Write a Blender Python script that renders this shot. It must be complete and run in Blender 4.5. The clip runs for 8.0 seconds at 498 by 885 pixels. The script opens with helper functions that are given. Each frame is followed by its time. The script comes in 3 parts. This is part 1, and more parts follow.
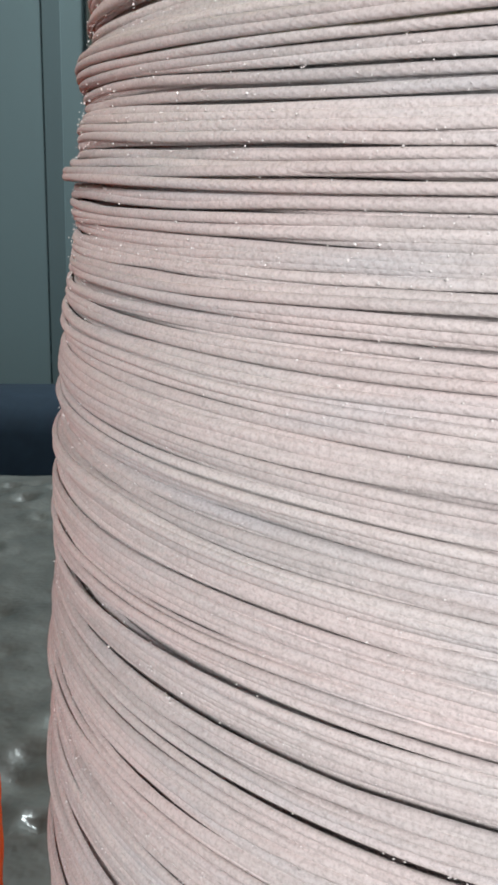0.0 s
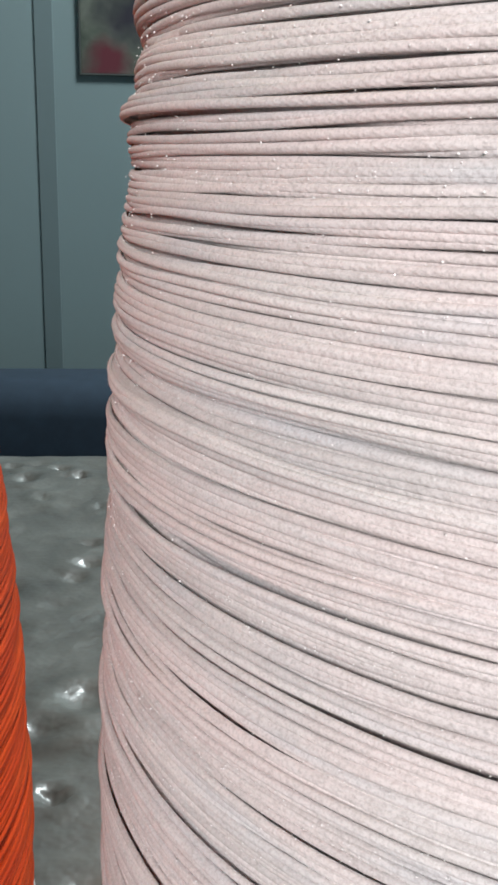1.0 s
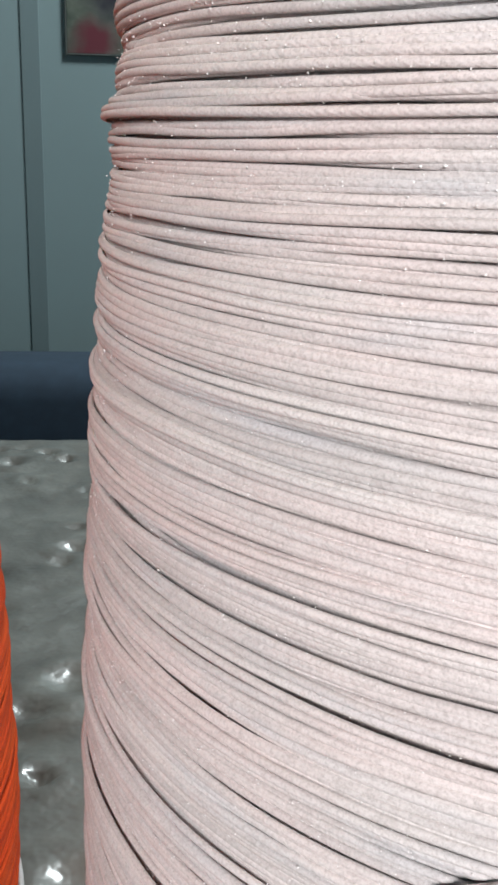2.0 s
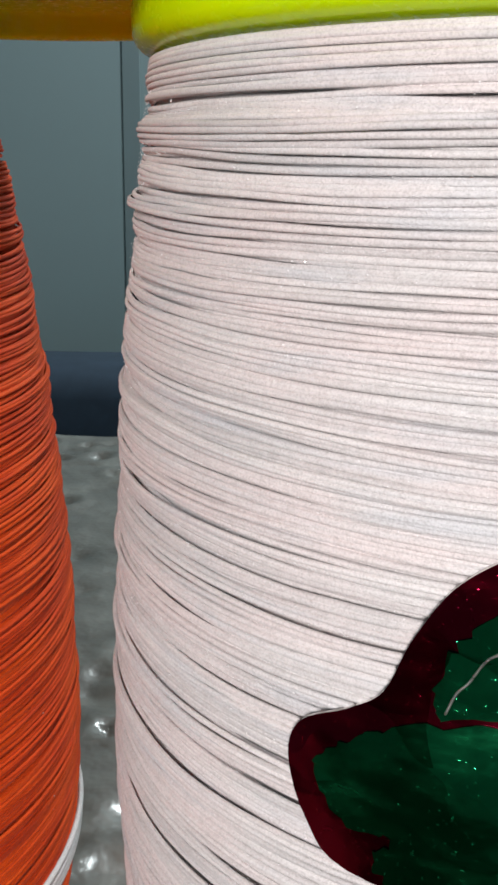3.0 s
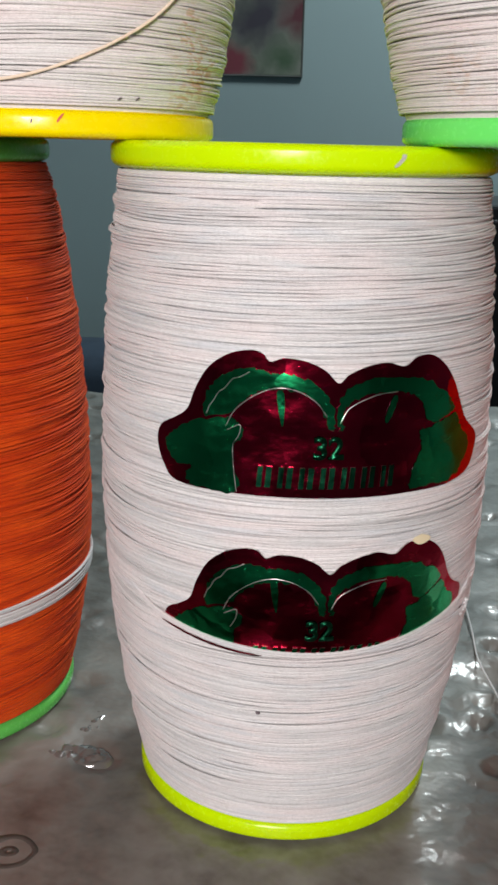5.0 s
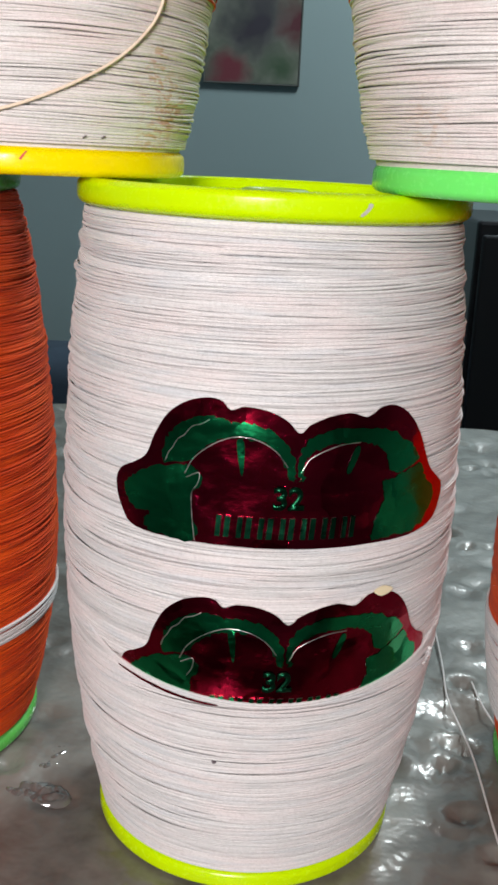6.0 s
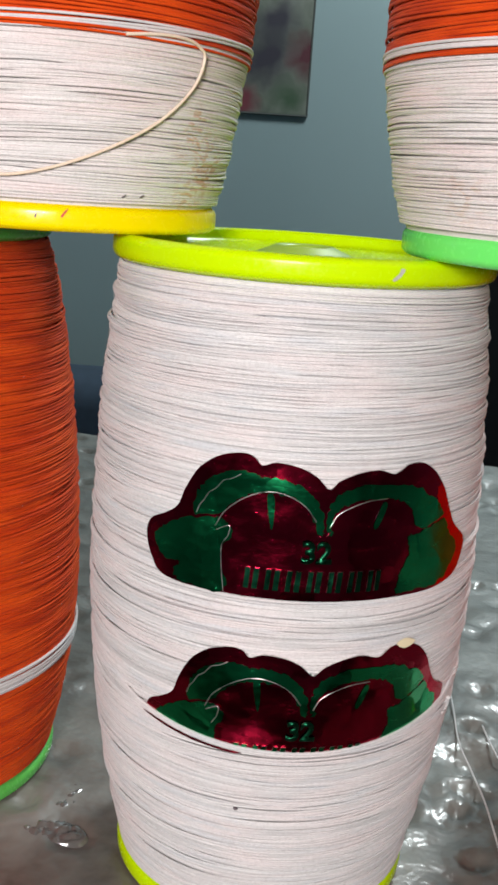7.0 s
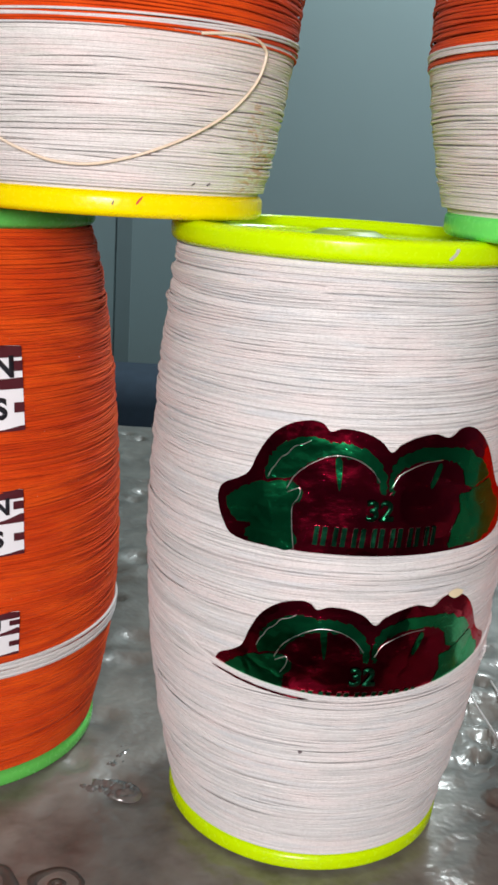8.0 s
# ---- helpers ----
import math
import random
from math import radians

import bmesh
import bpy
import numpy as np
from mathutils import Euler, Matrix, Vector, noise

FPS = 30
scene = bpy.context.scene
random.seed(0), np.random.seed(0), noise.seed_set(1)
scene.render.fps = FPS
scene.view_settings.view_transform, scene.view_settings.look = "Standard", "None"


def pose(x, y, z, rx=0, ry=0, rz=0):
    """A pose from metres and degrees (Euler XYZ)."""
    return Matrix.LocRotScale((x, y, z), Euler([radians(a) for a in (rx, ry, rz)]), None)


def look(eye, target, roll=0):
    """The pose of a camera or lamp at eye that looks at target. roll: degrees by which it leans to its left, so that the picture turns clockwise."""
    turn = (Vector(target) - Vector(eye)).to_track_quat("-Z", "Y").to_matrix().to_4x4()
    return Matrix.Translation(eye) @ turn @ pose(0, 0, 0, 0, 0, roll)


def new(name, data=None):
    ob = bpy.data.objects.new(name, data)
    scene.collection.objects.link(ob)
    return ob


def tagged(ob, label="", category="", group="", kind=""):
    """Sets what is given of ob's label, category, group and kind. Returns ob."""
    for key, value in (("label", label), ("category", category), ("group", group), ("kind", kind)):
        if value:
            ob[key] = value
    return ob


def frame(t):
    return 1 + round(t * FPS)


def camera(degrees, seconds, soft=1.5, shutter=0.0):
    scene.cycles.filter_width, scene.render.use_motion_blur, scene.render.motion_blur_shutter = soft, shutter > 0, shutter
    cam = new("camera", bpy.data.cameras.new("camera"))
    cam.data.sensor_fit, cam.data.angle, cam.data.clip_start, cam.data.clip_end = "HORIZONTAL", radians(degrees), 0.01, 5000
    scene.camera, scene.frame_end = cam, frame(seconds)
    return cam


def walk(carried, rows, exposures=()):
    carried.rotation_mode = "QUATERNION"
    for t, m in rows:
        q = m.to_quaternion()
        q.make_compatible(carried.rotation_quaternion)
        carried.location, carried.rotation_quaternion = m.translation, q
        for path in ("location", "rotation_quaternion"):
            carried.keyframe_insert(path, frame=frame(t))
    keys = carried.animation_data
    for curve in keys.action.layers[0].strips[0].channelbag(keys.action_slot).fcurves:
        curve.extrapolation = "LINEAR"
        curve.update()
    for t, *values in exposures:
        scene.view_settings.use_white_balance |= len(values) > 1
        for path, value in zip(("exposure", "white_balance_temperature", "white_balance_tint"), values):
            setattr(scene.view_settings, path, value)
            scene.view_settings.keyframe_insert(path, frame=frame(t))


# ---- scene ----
from mathutils import geometry

cam = camera(28.05, 8.0, 3.0)
ROWS = [
    (0.0, -0.0375, -0.0781, 0.1430, 75.51, -1.09, -3.88),
    (0.5, -0.0423, -0.0783, 0.1397, 74.98, -0.89, -3.83),
    (1.0, -0.0423, -0.0782, 0.1397, 74.73, -1.03, -4.39),
    (1.5, -0.0423, -0.0784, 0.1397, 74.35, -1.14, -4.95),
    (1.7, -0.0421, -0.0786, 0.1397, 74.13, -1.26, -5.40),
    (2.8, -0.0359, -0.0998, 0.1481, 73.05, -1.10, -0.95),
    (3.0, -0.0326, -0.1094, 0.1484, 73.74, -0.81, 0.39),
    (3.2, -0.0304, -0.1229, 0.1470, 75.95, -0.29, 0.86),
    (3.5, -0.0214, -0.1570, 0.1487, 78.53, 0.81, 3.65),
    (4.0, -0.0114, -0.1752, 0.1533, 75.84, 0.52, 4.34),
    (4.5, -0.0012, -0.2245, 0.1610, 74.36, -0.06, 4.12),
    (5.0, 0.0008, -0.2447, 0.1623, 73.51, -1.35, 3.24),
    (5.2, -0.0013, -0.2433, 0.1684, 73.43, -2.15, 2.61),
    (6.3, 0.0086, -0.2376, 0.1708, 74.17, -3.02, 3.41),
    (6.5, 0.0060, -0.2393, 0.1718, 74.61, -3.29, 3.42),
    (7.0, 0.0000, -0.2414, 0.1776, 74.97, -3.79, 3.40),
    (7.5, -0.0130, -0.2471, 0.1802, 75.08, -4.06, 2.01),
    (8.0, -0.0279, -0.2600, 0.1755, 74.69, -3.60, -0.33),
]
EXPOSURES = [(0.0, -0.06), (0.4, 0.06), (0.8, 0.18), (1.7, 0.22), (3.0, 0.10), (4.0, -0.02), (4.5, -0.12), (5.0, -0.05), (6.5, 0.05), (8.0, 0.05)]
walk(cam, [(t, pose(x, y, z, rx, ry, rz)) for t, x, y, z, rx, ry, rz in ROWS], EXPOSURES)

# ---- world and lights ----
world = bpy.data.worlds.new("room_world")
scene.world = world
world.use_nodes = True
world.node_tree.nodes["Background"].inputs[0].default_value = (0.75, 0.85, 1.0, 1)
world.node_tree.nodes["Background"].inputs[1].default_value = 0.05


def area_lamp(name, eye, target, size, watts, colour):
    data = bpy.data.lights.new(name, "AREA")
    data.shape, data.size, data.energy, data.color = "DISK", size, watts, colour
    ob = new(name, data)
    ob.matrix_world = look(eye, target)
    return ob


# added fixed front light, in place of a torch carried beside the lens
area_lamp("torch_stand_in", (-0.06, -0.48, 0.25), (0, 0, 0.10), 0.13, 2.8, (1.0, 0.94, 0.935))
area_lamp("ceiling_light", (0.60, 1.10, 1.58), (0.50, 1.18, 0), 0.40, 31.0, (0.88, 0.985, 1.0))


# ---- materials ----
def mat(name):
    m = bpy.data.materials.new(name)
    m.use_nodes = True
    nt = m.node_tree
    return m, nt, nt.nodes["Principled BSDF"]


def node(nt, kind, **inputs):
    n = nt.nodes.new(kind)
    for key, value in inputs.items():
        n.inputs[key.replace("_", " ")].default_value = value
    return n


def ramp(nt, fac, stops):
    n = nt.nodes.new("ShaderNodeValToRGB")
    el = n.color_ramp.elements
    while len(el) < len(stops):
        el.new(0.5)
    for e, (p, c) in zip(el, stops):
        e.position, e.color = p, (*c, 1)
    nt.links.new(fac, n.inputs["Fac"])
    return n.outputs["Color"]


def mix(nt, fac, a, b, blend="MIX"):
    n = nt.nodes.new("ShaderNodeMix")
    n.data_type, n.blend_type = "RGBA", blend
    for socket, value in ((n.inputs["Factor"], fac), (n.inputs["A"], a), (n.inputs["B"], b)):
        if isinstance(value, (int, float)):
            socket.default_value = value
        elif isinstance(value, tuple):
            socket.default_value = (*value, 1)
        else:
            nt.links.new(value, socket)
    return n.outputs["Result"]


def bump(nt, height, strength, distance, below=None):
    n = nt.nodes.new("ShaderNodeBump")
    n.inputs["Strength"].default_value, n.inputs["Distance"].default_value = strength, distance
    nt.links.new(height, n.inputs["Height"])
    if below:
        nt.links.new(below, n.inputs["Normal"])
    return n.outputs["Normal"]


def coords(nt, socket="Object", scale=None):
    c = nt.nodes.new("ShaderNodeTexCoord").outputs[socket]
    if scale:
        m = node(nt, "ShaderNodeMapping", Scale=scale)
        nt.links.new(c, m.inputs["Vector"])
        return m.outputs["Vector"]
    return c


def noise_tex(nt, vec, scale, detail=3.0, rough=0.55):
    n = node(nt, "ShaderNodeTexNoise", Scale=scale, Detail=detail, Roughness=rough)
    nt.links.new(vec, n.inputs["Vector"])
    return n.outputs["Fac"]


def thread_material(name, light, dark, tint_a, tint_b, stain=None, spots=(), gloss=0.35):
    """Twisted cotton cord dusted with ground glass: each wrap a little different, blotches of tint, strands twisted in fine relief."""
    m, nt, b = mat(name)
    geo = nt.nodes.new("ShaderNodeNewGeometry")
    obj = coords(nt)
    colour = mix(nt, geo.outputs["Random Per Island"], light, dark)
    # long streaks of tint that run round the spool, and finer mottling
    streak = noise_tex(nt, coords(nt, "Object", (1, 1, 4)), 45.0, 3.0)
    colour = mix(nt, ramp(nt, streak, [(0.42, (0, 0, 0)), (0.66, (1, 1, 1))]), colour, tint_a)
    streak2 = noise_tex(nt, coords(nt, "Object", (1, 1, 9)), 60.0, 2.0)
    colour = mix(nt, ramp(nt, streak2, [(0.52, (0, 0, 0)), (0.74, (0.8, 0.8, 0.8))]), colour, tint_b)
    if stain and not spots:
        big = noise_tex(nt, coords(nt, "Object", (1, 1, 3)), 70.0, 2.0)
        colour = mix(nt, ramp(nt, big, [(0.66, (0, 0, 0)), (0.76, (0.75, 0.75, 0.75))]), colour, stain)
    blot = noise_tex(nt, coords(nt, "Object", (1, 1, 2.2)), 420.0, 3.0)
    for (x, y, z), r in spots:
        d = nt.nodes.new("ShaderNodeVectorMath")
        d.operation = "DISTANCE"
        d.inputs[1].default_value = (x, y, z)
        nt.links.new(obj, d.inputs[0])
        near = ramp(nt, d.outputs["Value"], [(r * 0.3, (1, 1, 1)), (r, (0, 0, 0))])
        rough = ramp(nt, blot, [(0.47, (0, 0, 0)), (0.60, (0.85, 0.85, 0.85))])
        colour = mix(nt, mix(nt, 1.0, near, rough, "MULTIPLY"), colour, stain)
    grain = noise_tex(nt, obj, 5200.0, 3.0, 0.75)
    colour = mix(nt, 0.34, colour, ramp(nt, grain, [(0.32, (0.40, 0.38, 0.37)), (0.55, (1, 1, 1))]), "MULTIPLY")
    fleck = noise_tex(nt, obj, 1300.0, 3.0, 0.7)
    colour = mix(nt, 0.22, colour, ramp(nt, fleck, [(0.36, (0.62, 0.60, 0.59)), (0.56, (1, 1, 1))]), "MULTIPLY")
    nt.links.new(colour, b.inputs["Base Color"])
    b.inputs["Roughness"].default_value = 0.72
    b.inputs["Specular IOR Level"].default_value = gloss
    b.inputs["Sheen Weight"].default_value = 0.4 * gloss
    uv = coords(nt, "UV")
    wave = node(nt, "ShaderNodeTexWave", Scale=1.0, Distortion=2.5, Detail=2.0)
    wave.wave_type, wave.bands_direction = "BANDS", "DIAGONAL"
    nt.links.new(uv, wave.inputs["Vector"])
    n1 = bump(nt, wave.outputs["Fac"], 0.30, 0.00005)
    nt.links.new(bump(nt, grain, 0.5, 0.0001, n1), b.inputs["Normal"])
    return m


WHITE = thread_material("white_cord", (0.78, 0.757, 0.747), (0.575, 0.555, 0.55), (0.74, 0.672, 0.662), (0.62, 0.63, 0.65), None)
WHITE_STAINED = thread_material("stained_white_cord", (0.80, 0.765, 0.745), (0.67, 0.632, 0.615), (0.77, 0.675, 0.655), (0.64, 0.63, 0.59), (0.55, 0.27, 0.09),
                                [((0.0367, -0.0159, 0.0137), 0.0055), ((0.0334, -0.0196, 0.0092), 0.005), ((0.036, -0.0220, 0.0198), 0.0055), ((0.0378, -0.0137, 0.0156), 0.006), ((0.0365, -0.0233, 0.0255), 0.004), ((-0.036, -0.03, 0.012), 0.005)])
ORANGE = thread_material("orange_cord", (0.70, 0.066, 0.004), (0.55, 0.043, 0.003), (0.75, 0.086, 0.005), (0.45, 0.031, 0.002), gloss=0.12)


def plastic(name, colour, rough=0.2):
    m, nt, b = mat(name)
    n = noise_tex(nt, coords(nt), 160.0, 3.0)
    nt.links.new(mix(nt, n, colour, tuple(0.92 * c for c in colour)), b.inputs["Base Color"])
    fine = noise_tex(nt, coords(nt), 900.0, 2.0)
    nt.links.new(ramp(nt, fine, [(0.3, (rough - 0.06,) * 3), (0.75, (rough + 0.14,) * 3)]), b.inputs["Roughness"])
    b.inputs["Specular IOR Level"].default_value = 0.28
    b.inputs["Subsurface Weight"].default_value = 0.25
    b.inputs["Subsurface Radius"].default_value = (0.004, 0.004, 0.002)
    b.inputs["Subsurface Scale"].default_value = 0.6
    nt.links.new(bump(nt, n, 0.08, 0.0006), b.inputs["Normal"])
    return m


LIME = plastic("lime_plastic", (0.56, 0.80, 0.0))
YELLOW = plastic("yellow_plastic", (0.93, 0.72, 0.0))
MINT = plastic("mint_green_plastic", (0.16, 0.78, 0.15))
GREEN = plastic("green_plastic", (0.12, 0.50, 0.09))
CLEAR, _nt, _b = mat("milky_clear_plastic")
_b.inputs["Base Color"].default_value = (0.40, 0.58, 0.05, 1)
_b.inputs["Roughness"].default_value, _b.inputs["Transmission Weight"].default_value = 0.4, 0.25


def foil(name, colour, rough):
    """Mirror-like coloured foil, creased by the cord below it, with pinprick specks."""
    m, nt, b = mat(name)
    n = noise_tex(nt, coords(nt), 90.0, 3.0)
    nt.links.new(mix(nt, n, tuple(0.75 * c for c in colour), tuple(min(1.0, 1.2 * c) for c in colour)), b.inputs["Base Color"])
    b.inputs["Metallic"].default_value = 1.0
    smear = noise_tex(nt, coords(nt, "Object", (1, 1, 2.5)), 140.0, 4.0, 0.65)
    nt.links.new(ramp(nt, smear, [(0.38, (rough,) * 3), (0.68, (rough + 0.22,) * 3)]), b.inputs["Roughness"])
    # flat creased plates, each tilted its own way
    vor = node(nt, "ShaderNodeTexVoronoi", Scale=105.0, Randomness=1.0)
    vor.distance = "CHEBYCHEV"
    warp = node(nt, "ShaderNodeTexNoise", Scale=60.0, Detail=2.0)
    nt.links.new(coords(nt), warp.inputs["Vector"])
    shifted = node(nt, "ShaderNodeVectorMath")
    shifted.operation = "MULTIPLY_ADD"
    shifted.inputs[1].default_value = (0.012, 0.012, 0.012)
    nt.links.new(warp.outputs["Color"], shifted.inputs[0])
    nt.links.new(coords(nt), shifted.inputs[2])
    nt.links.new(shifted.outputs["Vector"], vor.inputs["Vector"])
    tilt = node(nt, "ShaderNodeVectorMath")
    tilt.operation = "MULTIPLY_ADD"
    tilt.inputs[1].default_value, tilt.inputs[2].default_value = (0.13, 0.13, 0.13), (-0.065, -0.065, -0.065)
    nt.links.new(vor.outputs["Color"], tilt.inputs[0])
    total = node(nt, "ShaderNodeVectorMath")
    nt.links.new(nt.nodes.new("ShaderNodeNewGeometry").outputs["Normal"], total.inputs[0])
    nt.links.new(tilt.outputs["Vector"], total.inputs[1])
    unit = node(nt, "ShaderNodeVectorMath")
    unit.operation = "NORMALIZE"
    nt.links.new(total.outputs["Vector"], unit.inputs[0])
    n2 = bump(nt, noise_tex(nt, coords(nt), 130.0, 2.0), 0.12, 0.0006, unit.outputs["Vector"])
    speck = ramp(nt, noise_tex(nt, coords(nt), 2600.0, 1.0), [(0.70, (0, 0, 0)), (0.78, (1, 1, 1))])
    nt.links.new(bump(nt, speck, 0.35, 0.00012, n2), b.inputs["Normal"])
    return m


FOIL_RED = foil("red_foil", (0.33, 0.006, 0.028), 0.07)
FOIL_GREEN = foil("green_foil", (0.015, 0.31, 0.11), 0.07)
FOIL_SILVER = foil("silver_foil", (0.80, 0.74, 0.72), 0.25)
FOIL_DARK = foil("embossed_green_foil", (0.008, 0.07, 0.034), 0.25)


def plain(name, colour, rough=0.6, vary=0.12, scale=30.0, relief=0.0004):
    m, nt, b = mat(name)
    n = noise_tex(nt, coords(nt), scale, 4.0)
    nt.links.new(mix(nt, n, tuple(c * (1 - vary) for c in colour), tuple(c * (1 + vary) for c in colour)), b.inputs["Base Color"])
    b.inputs["Roughness"].default_value = rough
    nt.links.new(bump(nt, noise_tex(nt, coords(nt), scale * 8, 3.0), 0.3, relief), b.inputs["Normal"])
    return m


WALL = plain("grey_blue_wall_paint", (0.275, 0.36, 0.375), 0.75, 0.06, 2.5)
WALL_TRIM = plain("dark_grey_trim", (0.20, 0.262, 0.275), 0.6, 0.08, 5.0)
CEIL = plain("ceiling_paint", (0.55, 0.57, 0.57), 0.8, 0.05, 3.0)
FLOOR = plain("floor_tile", (0.085, 0.078, 0.070), 0.4, 0.15, 6.0)
NAVY = plain("navy_fabric", (0.030, 0.048, 0.075), 0.9, 0.25, 40.0)
BLACK = plain("black_lacquer", (0.010, 0.010, 0.013), 0.35, 0.2, 20.0)
DARKWOOD = plain("dark_wood", (0.10, 0.07, 0.05), 0.5, 0.25, 14.0)
DARK_EDGE = plain("dark_edge", (0.085, 0.095, 0.09), 0.6, 0.2, 60.0)
SCROLL = plain("dark_brown_motif", (0.070, 0.056, 0.048), 0.45, 0.5, 300.0)
SPECK = plain("dark_speck", (0.13, 0.10, 0.11), 0.7)
RED_MARK = plain("red_paint_mark", (0.55, 0.06, 0.02), 0.5)
SCUFF = plain("pale_scuff", (0.50, 0.48, 0.40), 0.7, 0.5, 900.0)
CREAM = plain("cream_paper", (0.80, 0.68, 0.45), 0.7)
LABEL_WHITE = plain("white_label_paper", (0.78, 0.77, 0.80), 0.4)
LABEL_MAROON = plain("maroon_label_print", (0.07, 0.008, 0.014), 0.35)
LABEL_INK = plain("black_label_ink", (0.012, 0.012, 0.018), 0.4)
DUST, _nt, _b = mat("ground_glass")
_b.inputs["Base Color"].default_value = (0.95, 0.95, 0.95, 1)
_b.inputs["Roughness"].default_value = 0.08
_b.inputs["Specular IOR Level"].default_value = 1.0


def cover_material():
    """Clear embossed plastic sheet over a mottled grey-brown cloth."""
    m, nt, b = mat("clear_plastic_cover")
    obj = coords(nt)
    big = noise_tex(nt, obj, 38.0, 4.0, 0.6)
    small = noise_tex(nt, obj, 150.0, 4.0, 0.65)
    base = ramp(nt, big, [(0.3, (0.078, 0.064, 0.053)), (0.5, (0.140, 0.122, 0.104)), (0.72, (0.25, 0.235, 0.208))])
    base = mix(nt, ramp(nt, small, [(0.35, (0, 0, 0)), (0.7, (0.6, 0.6, 0.6))]), base, (0.17, 0.158, 0.14))
    nt.links.new(base, b.inputs["Base Color"])
    b.inputs["Roughness"].default_value = 0.55
    b.inputs["Coat Weight"].default_value, b.inputs["Coat Roughness"].default_value = 1.0, 0.23
    b.inputs["Coat IOR"].default_value = 1.5
    n1 = bump(nt, big, 0.4, 0.005)
    n2 = bump(nt, small, 0.10, 0.0014, n1)
    nt.links.new(n1, b.inputs["Normal"])
    nt.links.new(n2, b.inputs["Coat Normal"])
    return m


COVER = cover_material()
FOLD, _nt, _b = mat("crumpled_clear_plastic")
_b.inputs["Base Color"].default_value = (0.12, 0.108, 0.10, 1)
_b.inputs["Roughness"].default_value = 0.12
_b.inputs["Coat Weight"].default_value, _b.inputs["Coat Roughness"].default_value = 1.0, 0.05


def canvas_material():
    """Loose brushwork: grey-green ground with violet and maroon blooms."""
    m, nt, b = mat("painted_canvas")
    obj = coords(nt)
    warp = node(nt, "ShaderNodeTexNoise", Scale=14.0, Detail=3.0)
    nt.links.new(obj, warp.inputs["Vector"])
    wv = nt.nodes.new("ShaderNodeVectorMath")
    wv.operation = "MULTIPLY_ADD"
    wv.inputs[1].default_value, wv.inputs[2].default_value = (0.09, 0.09, 0.09), (-0.045, -0.045, -0.045)
    nt.links.new(warp.outputs["Color"], wv.inputs[0])
    add = nt.nodes.new("ShaderNodeVectorMath")
    nt.links.new(obj, add.inputs[0])
    nt.links.new(wv.outputs["Vector"], add.inputs[1])
    c = ramp(nt, noise_tex(nt, add.outputs["Vector"], 12.0, 3.0), [(0.32, (0.06, 0.08, 0.06)), (0.5, (0.15, 0.165, 0.135)), (0.68, (0.24, 0.25, 0.22))])
    for x, z, r, col in ((0.0, 0.10, 0.07, (0.035, 0.03, 0.045)), (0.03, 0.165, 0.05, (0.04, 0.035, 0.05)), (0.08, 0.11, 0.045, (0.09, 0.02, 0.03)), (-0.045, 0.015, 0.05, (0.16, 0.03, 0.045)),
                         (0.05, 0.03, 0.045, (0.05, 0.09, 0.05)), (-0.07, 0.24, 0.06, (0.14, 0.03, 0.05)), (0.01, 0.26, 0.06, (0.05, 0.08, 0.045))):
        d = nt.nodes.new("ShaderNodeVectorMath")
        d.operation = "DISTANCE"
        d.inputs[1].default_value = (x, -0.005, z)
        nt.links.new(add.outputs["Vector"], d.inputs[0])
        k = ramp(nt, d.outputs["Value"], [(r * 0.35, (1, 1, 1)), (r, (0, 0, 0))])
        c = mix(nt, k, c, col)
    nt.links.new(c, b.inputs["Base Color"])
    b.inputs["Roughness"].default_value = 0.7
    nt.links.new(bump(nt, noise_tex(nt, obj, 700.0), 0.3, 0.0004), b.inputs["Normal"])
    return m


CANVAS = canvas_material()


# ---- building helpers ----
def thing(name, label, category, at=(0, 0, 0), turn=0.0, group="", kind=""):
    ob = new(name)
    ob.matrix_world = pose(*at, 0, 0, turn)
    return tagged(ob, label, category, group, kind)


def mesh_object(name, verts, faces, material, parent=None, label="", smooth=True):
    me = bpy.data.meshes.new(name)
    me.from_pydata([tuple(v) for v in verts], [], [tuple(f) for f in faces])
    me.materials.append(material)
    if smooth:
        me.shade_smooth()
    me.update()
    ob = new(name, me)
    if parent:
        ob.parent = parent
    return tagged(ob, label)


def part(name, bm, material, parent=None, label="", smooth=True):
    me = bpy.data.meshes.new(name)
    bmesh.ops.recalc_face_normals(bm, faces=bm.faces)
    bm.to_mesh(me)
    bm.free()
    me.materials.append(material)
    if smooth:
        me.shade_smooth()
    ob = new(name, me)
    if parent:
        ob.parent = parent
    return tagged(ob, label)


def box(x0, x1, y0, y1, z0, z1, bevel=0.0, segments=2):
    bm = bmesh.new()
    bmesh.ops.create_cube(bm, size=1.0, matrix=Matrix.LocRotScale(((x0 + x1) / 2, (y0 + y1) / 2, (z0 + z1) / 2), None, (x1 - x0, y1 - y0, z1 - z0)))
    if bevel:
        bmesh.ops.bevel(bm, geom=bm.edges[:], offset=bevel, segments=segments, profile=0.5, affect="EDGES")
    return bm


